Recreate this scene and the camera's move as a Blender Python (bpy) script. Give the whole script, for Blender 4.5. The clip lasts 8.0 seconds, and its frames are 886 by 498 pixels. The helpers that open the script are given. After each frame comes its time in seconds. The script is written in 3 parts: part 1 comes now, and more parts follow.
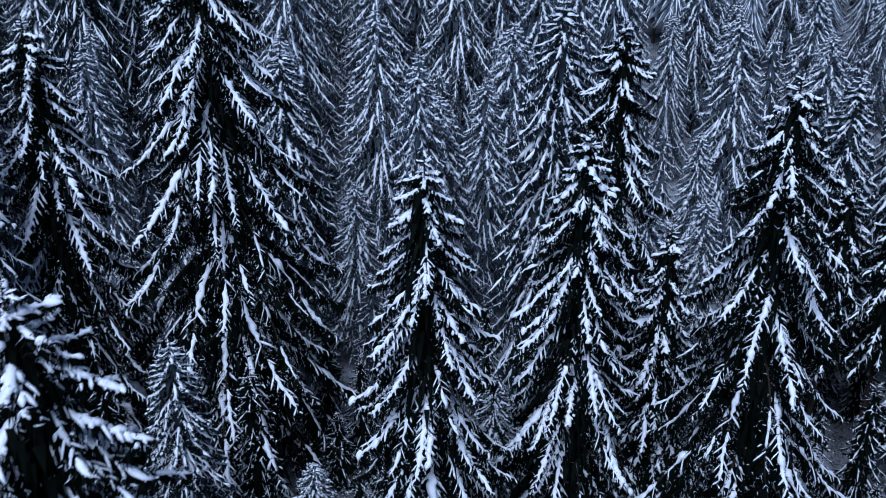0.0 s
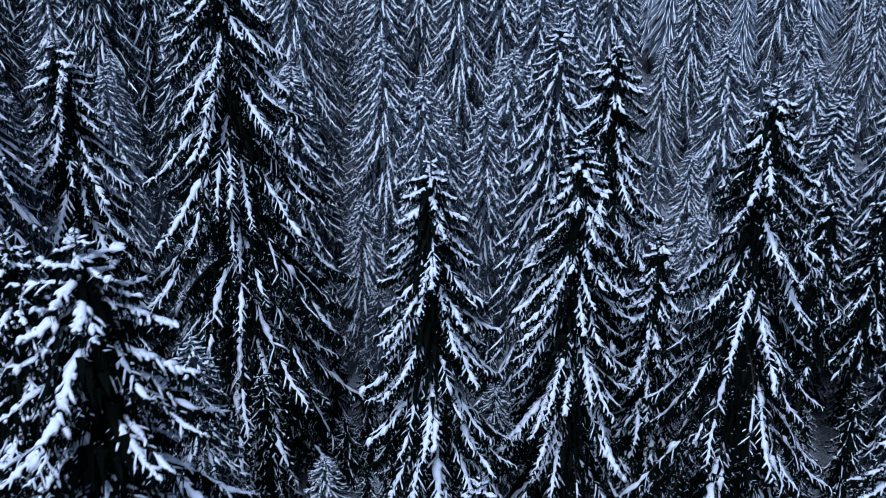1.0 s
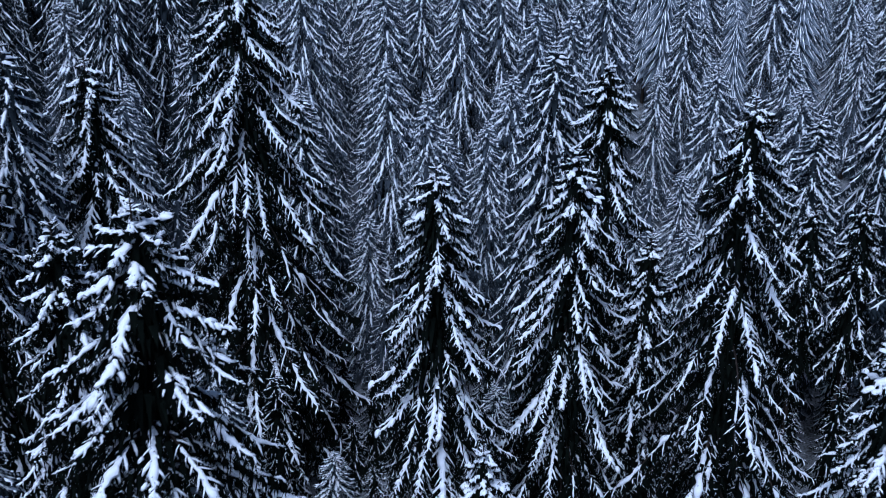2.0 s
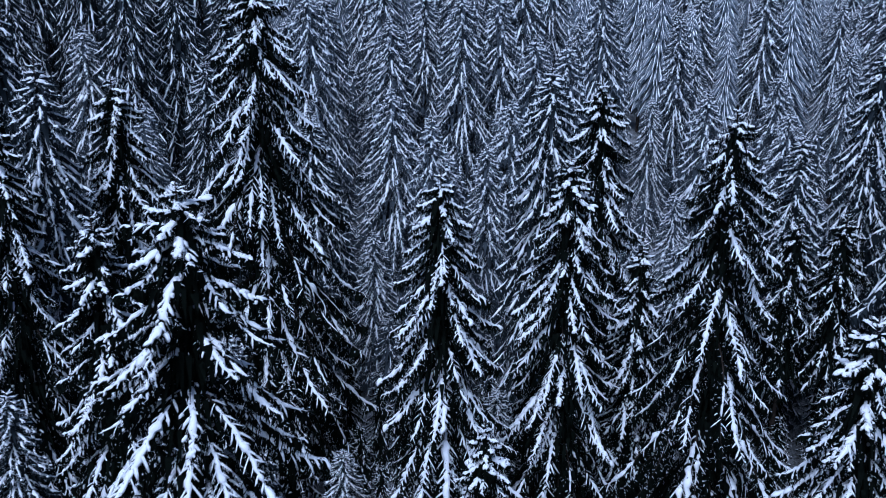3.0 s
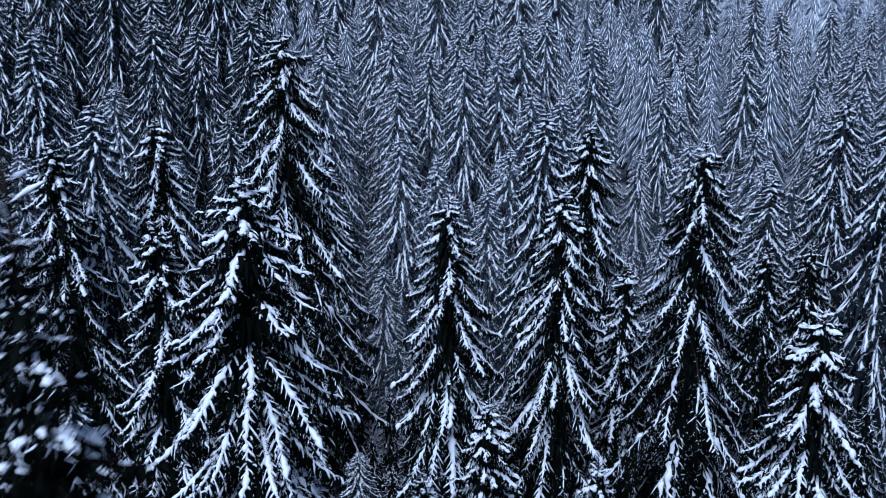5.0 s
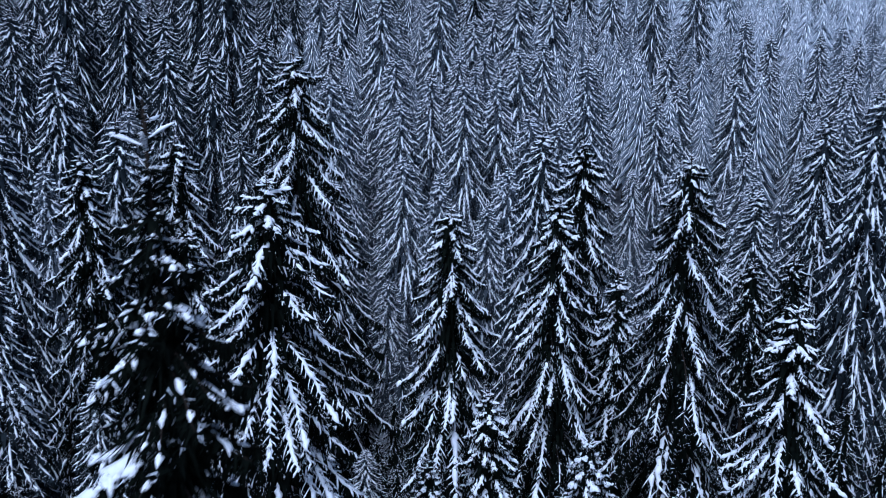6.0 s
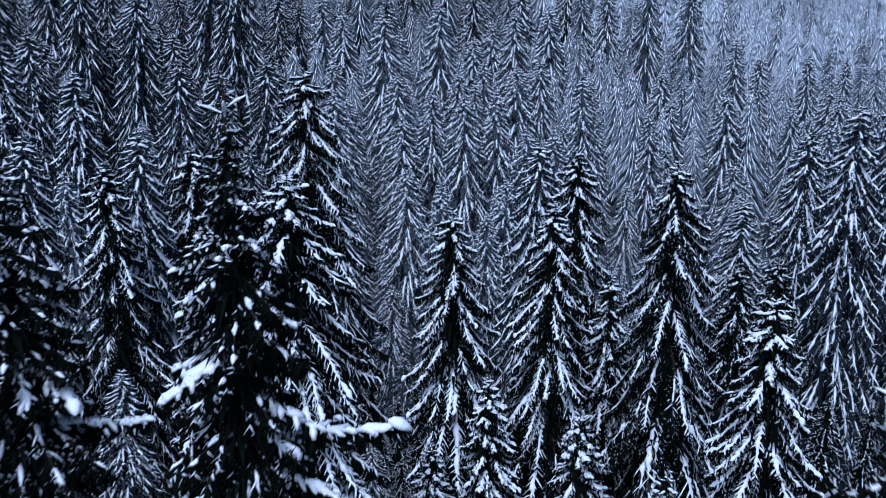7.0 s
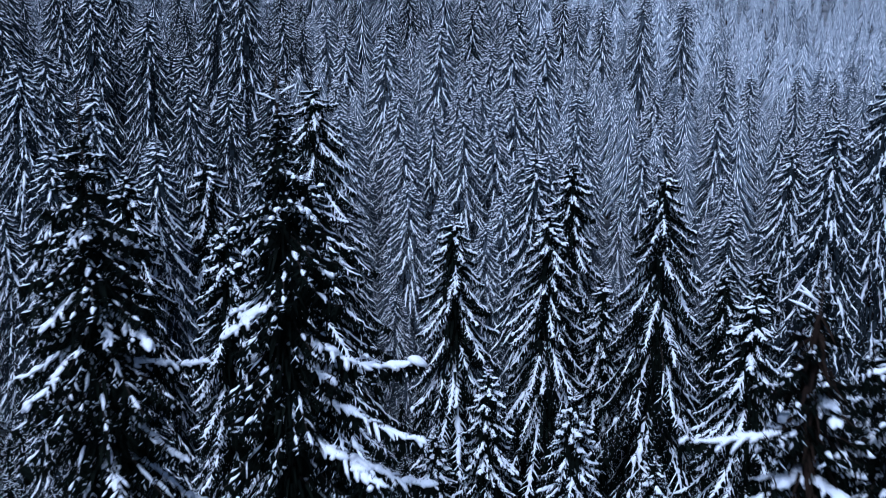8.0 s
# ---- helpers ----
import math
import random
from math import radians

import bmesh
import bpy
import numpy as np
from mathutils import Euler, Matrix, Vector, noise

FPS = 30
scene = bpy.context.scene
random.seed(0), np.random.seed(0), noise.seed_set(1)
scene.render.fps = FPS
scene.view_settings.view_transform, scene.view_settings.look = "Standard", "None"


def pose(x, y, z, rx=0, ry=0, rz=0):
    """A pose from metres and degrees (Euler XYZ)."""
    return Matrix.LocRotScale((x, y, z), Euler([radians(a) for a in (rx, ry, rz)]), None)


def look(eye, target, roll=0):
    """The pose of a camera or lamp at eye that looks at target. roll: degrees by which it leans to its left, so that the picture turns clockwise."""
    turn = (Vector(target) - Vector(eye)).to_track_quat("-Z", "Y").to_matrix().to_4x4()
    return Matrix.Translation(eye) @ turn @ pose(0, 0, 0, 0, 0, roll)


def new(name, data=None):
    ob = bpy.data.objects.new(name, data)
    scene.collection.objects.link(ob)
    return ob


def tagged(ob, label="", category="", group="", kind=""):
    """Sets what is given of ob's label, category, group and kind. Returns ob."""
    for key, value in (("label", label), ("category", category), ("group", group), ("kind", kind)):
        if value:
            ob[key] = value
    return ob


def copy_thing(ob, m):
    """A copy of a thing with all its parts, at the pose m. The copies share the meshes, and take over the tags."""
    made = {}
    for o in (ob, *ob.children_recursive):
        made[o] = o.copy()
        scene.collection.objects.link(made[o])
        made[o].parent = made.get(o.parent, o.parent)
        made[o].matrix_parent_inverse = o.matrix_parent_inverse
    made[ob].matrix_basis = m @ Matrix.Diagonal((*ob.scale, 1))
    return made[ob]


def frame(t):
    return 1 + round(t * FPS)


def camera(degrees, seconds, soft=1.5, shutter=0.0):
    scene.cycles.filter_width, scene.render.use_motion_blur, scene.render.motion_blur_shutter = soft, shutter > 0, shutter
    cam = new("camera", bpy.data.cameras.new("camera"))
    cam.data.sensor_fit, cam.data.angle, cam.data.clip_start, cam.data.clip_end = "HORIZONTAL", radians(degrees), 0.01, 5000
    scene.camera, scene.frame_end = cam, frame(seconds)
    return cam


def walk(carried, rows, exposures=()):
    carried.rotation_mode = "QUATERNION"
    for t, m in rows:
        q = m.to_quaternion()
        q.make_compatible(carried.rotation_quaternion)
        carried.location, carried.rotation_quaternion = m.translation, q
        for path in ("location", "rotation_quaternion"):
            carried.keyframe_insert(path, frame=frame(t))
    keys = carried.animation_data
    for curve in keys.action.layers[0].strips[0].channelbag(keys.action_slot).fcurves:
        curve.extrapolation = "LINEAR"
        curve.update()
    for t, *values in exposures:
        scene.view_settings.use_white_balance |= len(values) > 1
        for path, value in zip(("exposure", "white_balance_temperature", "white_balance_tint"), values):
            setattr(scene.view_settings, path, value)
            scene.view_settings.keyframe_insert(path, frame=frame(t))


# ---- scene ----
cam = camera(42.5, 8.0, soft=0.8, shutter=0.8)
METRES, EYE, TILT, LEAN, TURN = 24.0, 27.0, -29.0, 0.0, 0.0
ROWS = [
    (0.0, 0.0, 0.0, 0.0, 0.0, 0.0, -0.0),
    (0.5, -0.0036, -0.0486, -0.0273, -0.01, 1.03, 0.0),
    (1.0, -0.0072, -0.1006, -0.0564, -0.04, 2.09, 0.0),
    (1.5, -0.0101, -0.1505, -0.0837, -0.05, 3.09, 0.0),
    (3.0, -0.02, -0.3081, -0.1718, -0.08, 6.09, 0.0),
    (3.5, -0.0238, -0.3586, -0.2002, -0.11, 7.02, -0.02),
    (4.0, -0.0275, -0.4127, -0.23, -0.14, 7.99, -0.03),
    (4.5, -0.0311, -0.4646, -0.2584, -0.16, 8.89, -0.04),
    (6.0, -0.0424, -0.6365, -0.352, -0.24, 11.29, -0.01),
    (6.5, -0.0459, -0.6921, -0.3827, -0.26, 11.87, 0.02),
    (7.0, -0.0502, -0.7536, -0.4164, -0.31, 12.46, 0.05),
    (7.5, -0.0545, -0.8108, -0.4479, -0.36, 13.0, 0.06),
    (8.0, -0.0594, -0.874, -0.4822, -0.41, 13.57, 0.09),
]
walk(cam, [(t, pose(0, 0, EYE, TILT, LEAN, TURN) @ pose(METRES * x, METRES * y, METRES * z, 90 + pitch, roll, yaw)) for t, x, y, z, yaw, pitch, roll in ROWS],
     exposures=[(0.0, 0.0, 4740, 14), (4.0, 0.05, 4740, 14), (8.0, 0.12, 4740, 14)])

# ---- world and light: an overcast winter sky ----
SUN_ELEV, SUN_AZ = radians(58), radians(200)
world = bpy.data.worlds.new("world")
scene.world = world
world.use_nodes = True
wn = world.node_tree.nodes
sky = wn.new("ShaderNodeTexSky")
sky.sky_type, sky.sun_disc = "NISHITA", False
sky.sun_elevation, sky.sun_rotation = SUN_ELEV, SUN_AZ
wn["Background"].inputs["Strength"].default_value = 0.037
world.node_tree.links.new(sky.outputs[0], wn["Background"].inputs["Color"])
lamp = bpy.data.lights.new("sun", "SUN")
lamp.energy, lamp.angle, lamp.color = 3.3, radians(30), (1.0, 0.97, 0.93)
sun = new("sun", lamp)
sun.matrix_world = look((0, 0, 100), (100 * -math.sin(SUN_AZ) / math.tan(SUN_ELEV), 100 * -math.cos(SUN_AZ) / math.tan(SUN_ELEV), 0))


# ---- materials ----
def material(name, colours, rough, scale, bump=0.3, detail_scale=6.0, spread=0.0, per_island=False, gloss=0.3):
    """A noise-mottled surface between two colours, with a finer second noise for grain and relief."""
    m = bpy.data.materials.new(name)
    m.use_nodes = True
    n, l = m.node_tree.nodes, m.node_tree.links
    bsdf = n["Principled BSDF"]
    bsdf.inputs["Roughness"].default_value = rough
    bsdf.inputs["Specular IOR Level"].default_value = gloss
    pos = n.new("ShaderNodeNewGeometry")
    big, fine = n.new("ShaderNodeTexNoise"), n.new("ShaderNodeTexNoise")
    big.inputs["Scale"].default_value, fine.inputs["Scale"].default_value = scale, scale * detail_scale
    l.new(pos.outputs["Position"], big.inputs["Vector"])
    l.new(pos.outputs["Position"], fine.inputs["Vector"])
    mix = n.new("ShaderNodeMath")
    mix.operation = "MULTIPLY_ADD"
    mix.inputs[1].default_value = 0.5
    l.new(fine.outputs[0], mix.inputs[0])
    half = n.new("ShaderNodeMath")
    half.operation = "MULTIPLY"
    half.inputs[1].default_value = 0.5
    l.new(big.outputs[0], half.inputs[0])
    l.new(half.outputs[0], mix.inputs[2])
    last = mix.outputs[0]
    if per_island:
        add = n.new("ShaderNodeMath")
        add.operation = "MULTIPLY_ADD"
        add.inputs[1].default_value = spread
        l.new(pos.outputs["Random Per Island"], add.inputs[0])
        l.new(last, add.inputs[2])
        last = add.outputs[0]
    ramp = n.new("ShaderNodeValToRGB")
    ramp.color_ramp.elements[0].position, ramp.color_ramp.elements[1].position = 0.35, 0.65 + spread
    ramp.color_ramp.elements[0].color, ramp.color_ramp.elements[1].color = (*colours[0], 1), (*colours[1], 1)
    l.new(last, ramp.inputs[0])
    colour = ramp.outputs[0]
    l.new(colour, bsdf.inputs["Base Color"])
    if bump:
        b = n.new("ShaderNodeBump")
        b.inputs["Strength"].default_value, b.inputs["Distance"].default_value = bump, 0.05
        l.new(mix.outputs[0], b.inputs["Height"])
        l.new(b.outputs[0], bsdf.inputs["Normal"])
    return m


SNOW = material("snow", ((0.78, 0.81, 0.86), (0.90, 0.91, 0.93)), 0.65, 5.0, 0.5)
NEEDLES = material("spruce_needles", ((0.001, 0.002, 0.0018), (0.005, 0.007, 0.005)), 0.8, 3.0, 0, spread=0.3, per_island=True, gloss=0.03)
# needles paler and bluer with distance: haze put into the colour, besides frost
WHITE_HAZE = material("white_hazed_needles", ((0.27, 0.305, 0.35), (0.45, 0.49, 0.55)), 0.8, 3.0, 0, spread=0.3, per_island=True, gloss=0.03)
FROST_HAZE = material("frosted_hazed_needles", ((0.036, 0.045, 0.055), (0.095, 0.112, 0.135)), 0.8, 3.0, 0, spread=0.3, per_island=True, gloss=0.03)
FAR_HAZE = material("far_hazed_needles", ((0.10, 0.12, 0.145), (0.20, 0.23, 0.27)), 0.8, 3.0, 0, spread=0.3, per_island=True, gloss=0.03)
RIME_HAZE = material("rimed_hazed_needles", ((0.010, 0.014, 0.017), (0.031, 0.039, 0.046)), 0.8, 3.0, 0, spread=0.3, per_island=True, gloss=0.03)
DUSTED = material("snow_dusted_sprays", ((0.45, 0.49, 0.55), (0.75, 0.78, 0.84)), 0.8, 4.0, 0, spread=0.3, per_island=True, gloss=0.05)
BARK = material("spruce_bark", ((0.015, 0.012, 0.010), (0.042, 0.033, 0.028)), 0.9, 6.0, 0.8, gloss=0.05)
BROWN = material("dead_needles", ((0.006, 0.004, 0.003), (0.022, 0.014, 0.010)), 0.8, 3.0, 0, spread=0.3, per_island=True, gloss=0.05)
# floor snow: the wood's shade darkened into its colour, besides needle litter
SHADED_FLOOR_SNOW = material("shaded_floor_snow", ((0.035, 0.034, 0.030), (0.32, 0.335, 0.36)), 0.8, 0.9, 0.9, 11.0, gloss=0.1)


# ---- mesh helpers ----
class Soup:
    """Triangles gathered as arrays: places, corners, material slot and smoothness."""

    def __init__(self):
        self.v, self.f, self.m, self.s = [], [], [], []

    def tri(self, a, b, c, slot=0):
        k = len(self.v)
        self.v += [tuple(a), tuple(b), tuple(c)]
        self.f.append((k, k + 1, k + 2))
        self.m.append(slot)
        self.s.append(False)

    def tube(self, path, wide, high, sides=6, slot=0, under=0.4, lift=0.0):
        """A closed tube along a path; its section is wide by high, flattened below."""
        k, n = len(self.v), len(path)
        for i, p in enumerate(path):
            q = path[min(i + 1, n - 1)] - path[max(i - 1, 0)]
            side = Vector((q.y, -q.x, 0))
            side = side.normalized() if side.length > 1e-6 else Vector((1, 0, 0))
            up = side.cross(q).normalized()
            if up.z < 0:
                up = -up
            for j in range(sides):
                a = 2 * math.pi * j / sides
                h = math.sin(a)
                self.v.append(tuple(p + side * (wide[i] * math.cos(a)) + up * (high[i] * (h if h > 0 else under * h) + lift * high[i])))
        for i in range(n - 1):
            for j in range(sides):
                a, b = k + i * sides + j, k + i * sides + (j + 1) % sides
                c, d = a + sides, b + sides
                self.f += [(a, b, d), (a, d, c)]
                self.m += [slot, slot]
                self.s += [True, True]
        for base in (k, k + (n - 1) * sides):
            for j in range(1, sides - 1):
                self.f.append((base, base + j, base + j + 1))
                self.m.append(slot)
                self.s.append(True)

    def arrays(self):
        return (np.array(self.v, dtype=np.float32).reshape(-1, 3), np.array(self.f, dtype=np.int32).reshape(-1, 3),
                np.array(self.m, dtype=np.int32), np.array(self.s, dtype=bool))


def joined(pieces):
    """Several array sets, each with a 4x4 matrix, as one."""
    vs, fs, ms, ss, k = [], [], [], [], 0
    for (v, f, m, s), mat in pieces:
        a = np.array(mat)
        vs.append(v @ a[:3, :3].T.astype(np.float32) + a[:3, 3].astype(np.float32))
        fs.append(f + k)
        ms.append(m)
        ss.append(s)
        k += len(v)
    return np.concatenate(vs), np.concatenate(fs), np.concatenate(ms), np.concatenate(ss)


def mesh_of(name, arrays, materials):
    v, f, m, s = arrays
    me = bpy.data.meshes.new(name)
    me.vertices.add(len(v))
    me.vertices.foreach_set("co", v.ravel())
    me.loops.add(3 * len(f))
    me.loops.foreach_set("vertex_index", f.ravel())
    me.polygons.add(len(f))
    me.polygons.foreach_set("loop_start", np.arange(0, 3 * len(f), 3, dtype=np.int32))
    for q in materials:
        me.materials.append(q)
    me.polygons.foreach_set("material_index", m)
    me.polygons.foreach_set("use_smooth", s)
    me.update(calc_edges=True)
    return me


def part(name, me, parent, m=None, label=""):
    """Links a mesh as one part under a thing or under a part."""
    ob = new(name, me)
    ob.parent = parent
    if m is not None:
        ob.matrix_basis = m
    return tagged(ob, label) if label else ob


# ---- the lie of the land ----
def step(a, b, x):
    t = min(max((x - a) / (b - a), 0.0), 1.0)
    return t * t * (3 - 2 * t)


def ground_z(x, y):
    """The slope falls from behind the camera to a hollow, rises again, and drops to a wooded valley towards +x."""
    near = np.interp(y, (-200, -60, -20, 0, 18, 38, 50, 62, 85), (10, 4, 3, 2, 0, -5, -4.5, -3, 1))
    ridge = np.interp(y, (85, 130, 200, 400, 900, 4000), (1, 5, 12, 40, 110, 300))
    valley = np.interp(y, (85, 130, 220, 300, 600, 900, 4000), (-3, -5, -9, -4, 45, 110, 300))
    s = step(0, 34, x - 2 - 0.17 * (y - 60))
    far = ridge * (1 - s) + valley * s
    b = step(55, 90, y)
    bumps = 0.35 * noise.noise((x * 0.11, y * 0.11, 0)) + 0.08 * noise.noise((x * 0.6, y * 0.6, 3))
    return float(near * (1 - b) + far * b) + bumps


def build_ground():
    xs = np.unique(np.concatenate([np.arange(-3000, -200, 350), np.arange(-200, -50, 12), np.arange(-50, 55, 0.9), np.arange(55, 210, 12), np.arange(210, 3001, 350)]))
    ys = np.unique(np.concatenate([np.arange(-3000, -200, 350), np.arange(-200, -30, 12), np.arange(-30, 90, 0.9), np.arange(90, 420, 9), np.arange(420, 4001, 180)]))
    v = np.array([(x, y, ground_z(x, y)) for y in ys for x in xs], dtype=np.float32)
    n = len(xs)
    i, j = np.meshgrid(np.arange(n - 1), np.arange(len(ys) - 1))
    a = (j * n + i).ravel()
    f = np.concatenate([np.stack([a, a + 1, a + n + 1], 1), np.stack([a, a + n + 1, a + n], 1)]).astype(np.int32)
    me = mesh_of("ground", (v, f, np.zeros(len(f), np.int32), np.ones(len(f), bool)), [SHADED_FLOOR_SNOW])
    tagged(new("ground", me), "snow-covered forest floor sloping under the spruces", "ground", kind="structure")


build_ground()


# ---- spruce boughs ----
def axis_of(reach, sag, rng):
    """The curve of a bough: it leaves the trunk level, sags, and lifts again at its tip."""
    pts, p, n = [Vector((0, 0, 0))], Vector((0, 0, 0)), 9
    yaw = rng.uniform(-0.1, 0.1)
    for i in range(n):
        s = (i + 0.5) / n
        a = radians(4 - sag * math.sin(math.pi * min(s * 0.80, 1)) ** 1.3 + (sag * 0.25 if s > 0.75 else 0))
        yaw += rng.uniform(-0.09, 0.09)
        p = p + Vector((math.cos(a) * math.cos(yaw), math.cos(a) * math.sin(yaw), math.sin(a))) * (reach / n * 1.08)
        pts.append(p.copy())
    return pts


def along(pts, s):
    k = s * (len(pts) - 1)
    i = min(int(k), len(pts) - 2)
    return pts[i].lerp(pts[i + 1], k - i), (pts[i + 1] - pts[i]).normalized()


def spikes(soup, path, gap, length, rng, wide, dust=0.0, poke=0.0):
    """Needle sprays on both sides of and below a twig."""
    for a, b in zip(path, path[1:]):
        d = b - a
        if d.length < 1e-4:
            continue
        n = max(1, int(d.length / gap))
        fwd = d.normalized()
        side = fwd.cross(Vector((0, 0, 1)))
        side = side.normalized() if side.length > 1e-3 else Vector((1, 0, 0))
        for i in range(n):
            p = a + d * ((i + rng.random()) / n)
            for turn in (-1, 1, 0) if not poke or rng.random() > poke else (-1, 1, 0, 2):
                if turn == 2:
                    # a needle tuft that sticks up through the snow
                    out = side * rng.uniform(-0.8, 0.8) + fwd * rng.uniform(0.2, 0.9) + Vector((0, 0, rng.uniform(0.7, 1.3)))
                    soup.tri(p - fwd * wide, p + fwd * wide, p + out.normalized() * length * rng.uniform(0.9, 1.5), 0)
                    continue
                out = side * turn * rng.uniform(0.5, 1) + fwd * rng.uniform(0.4, 1.0) + Vector((0, 0, rng.uniform(-0.7, 0.25) if turn else -1.0))
                tip = p + out.normalized() * length * rng.uniform(0.6, 1.3)
                w = fwd * wide
                soup.tri(p - w, p + w, tip, 2 if turn and rng.random() < dust else 0)


def drape(soup, p, drop, wide, rng):
    """A limp spray of needles that hangs straight down."""
    a = rng.random() * 3.14
    w = Vector((math.cos(a), math.sin(a), 0)) * wide
    tip = p + Vector((rng.uniform(-0.06, 0.06), rng.uniform(-0.06, 0.06), -drop))
    soup.tri(p - w, p + w, tip)


def make_bough(reach, heavy, detail, seed, sag, dust):
    """One bough of that reach: (wood and needles, snow). heavy: snow load; detail: 1 near, less far.
    A feather of drooping side twigs with snow along the axis and the twigs, and a dark curtain of needles below."""
    rng = random.Random(seed)
    pts = axis_of(reach, sag, rng)
    green, snow = Soup(), Soup()
    n = len(pts)
    near, mid = detail > 0.6, detail > 0.4
    rad = [0.004 + 0.010 * reach * (1 - i / n) for i in range(n)]
    if mid:
        green.tube(pts, rad, rad, 4, 1, under=1)
    gap, wide, length = 0.06 / detail, 0.014 / detail ** 0.8, 0.10 / detail ** 0.4
    legs = 3 if near else 2 if mid else 1
    carry = np.interp(heavy, (0.2, 0.6, 1.0, 1.7), (0.12, 0.60, 0.82, 0.95))
    hang = min(1.3, 0.45 + 0.35 * reach)
    s, flip = 0.10, 1
    while s < 1.0:
        p, d = along(pts, s)
        flat = Vector((d.y, -d.x, 0)).normalized()
        size = min(0.48, 0.11 + 0.13 * reach) * (0.30 + 0.75 * math.sin(math.pi * min(1, 0.15 + s * 0.80))) * rng.uniform(0.65, 1.2)
        go = (d * rng.uniform(0.6, 1.0) + flat * flip * rng.uniform(0.55, 1.0)).normalized()
        fall = rng.uniform(0.35, 1.0)
        path = [p + go * (size * k / legs) - Vector((0, 0, fall * size * (k / legs) ** 1.6)) for k in range(legs + 1)]
        spikes(green, path, gap, length, rng, wide, dust, 0.35 if near else 0)
        for second in range(2 if near else 1):
            if rng.random() > carry * (1 - 0.6 * second):
                continue
            # snow along the twig, and here and there a clot further out
            c0 = 0.0 if second == 0 else rng.uniform(0.3, 0.7)
            c1 = rng.uniform(0.40, 0.95) if second == 0 else min(1.0, c0 + rng.uniform(0.15, 0.35))
            w = rng.uniform(0.015, 0.030) * (0.6 + 0.45 * heavy) * (1 if near else 1.3 if mid else 1.5)
            if not mid:
                e, b, up = path[0].lerp(path[-1], c1), path[0].lerp(path[-1], 0.5 * c0), Vector((0, 0, 0.03))
                snow.tri(b + up - d * w * 1.4, b + up + d * w * 1.4, e + up)
                snow.tri(b + up * 2.5, b + up + d * w * 1.4, e + up)
                continue
            cuts = (0, 0.3, 0.7, 1.0) if near else (0, 0.5, 1.0)
            run, ws = [], []
            for c in cuts:
                k = c0 + (c1 - c0) * c
                q = path[0].lerp(path[-1], k)
                q.z = path[0].z - fall * size * k ** 1.6 + 0.014
                run.append(q + Vector((rng.uniform(-0.3, 0.3) * w, rng.uniform(-0.3, 0.3) * w, 0)))
                ws.append(w * (rng.uniform(0.35, 0.7) if c == 1.0 else rng.uniform(0.8, 1.5)))
            snow.tube(run, ws, [q * rng.uniform(0.6, 0.95) for q in ws], 5 if near else 3, 0, 0.5, 0.3)
        for _ in range(5 if near else 3 if mid else 2):
            q = path[0].lerp(path[-1], rng.random() ** 1.2 * 0.95)
            drape(green, q, rng.uniform(0.10, 0.34) * hang, rng.uniform(0.014, 0.032) / detail ** 0.7, rng)
        flip = -flip
        s += (0.075 + 0.011 * reach) / detail ** 0.85 / reach
    # the dark curtain that hangs from the axis
    for a, b in zip(pts[1:], pts[2:]):
        d = (b - a).normalized()
        flat = Vector((d.y, -d.x, 0)).normalized()
        for side in (-1, 1):
            for _ in range(4 if near else 3 if mid else 2):
                q = a.lerp(b, rng.random())
                green.tri(a.lerp(b, rng.random() * 0.5), a.lerp(b, 0.5 + rng.random() * 0.5), q + flat * side * rng.uniform(0.0, 0.14) - Vector((0, 0, rng.uniform(0.10, 0.34) * hang)))
    spikes(green, pts[1:] if mid else pts[-3:], gap, length * 1.1, rng, wide, dust, 0.5 if near else 0)
    spikes(green, [pts[-1], pts[-1] + (pts[-1] - pts[-2]).normalized() * 0.12], gap * 0.6, length, rng, wide, dust)
    # the load of snow lies along the top in long lumpy runs, seldom broken where it is heavy
    k0 = rng.uniform(0.25, 0.5) if heavy < 0.4 else rng.uniform(0.12, 0.30) if heavy < 1.2 else 0.10
    body = (0.044 + 0.011 * reach) * (0.50 + 0.42 * heavy) * (1 if near else 1.0 if mid else 1.05)
    while k0 < 0.93:
        k1 = min(0.99, k0 + (rng.uniform(0.10, 0.25) if heavy < 0.4 else rng.uniform(0.20, 0.50) if heavy < 0.8 else rng.uniform(0.40, 0.85)))
        m = max(4 if mid else 3, int((k1 - k0) * reach / (0.085 / detail ** 0.9)))
        run = [along(pts, k0 + (k1 - k0) * i / (m - 1))[0] for i in range(m)]
        lump = [rng.uniform(0.35, 1.7) for _ in range(m + 2)]
        ws = [body * min(1.0, 0.3 + 3.0 * min(i, m - 1 - i) / (m - 1)) * (0.15 * lump[i] + 0.7 * lump[i + 1] + 0.15 * lump[i + 2]) * rng.uniform(0.85, 1.15) for i in range(m)]
        for q, w in zip(run, ws):
            q.y += rng.uniform(-0.45, 0.45) * w
            q.z += rng.uniform(-0.15, 0.15) * w
        snow.tube(run, ws, [w * rng.uniform(0.55, 0.95) for w in ws], 7 if near else 4 if mid else 3, 0, 0.5, 0.25)
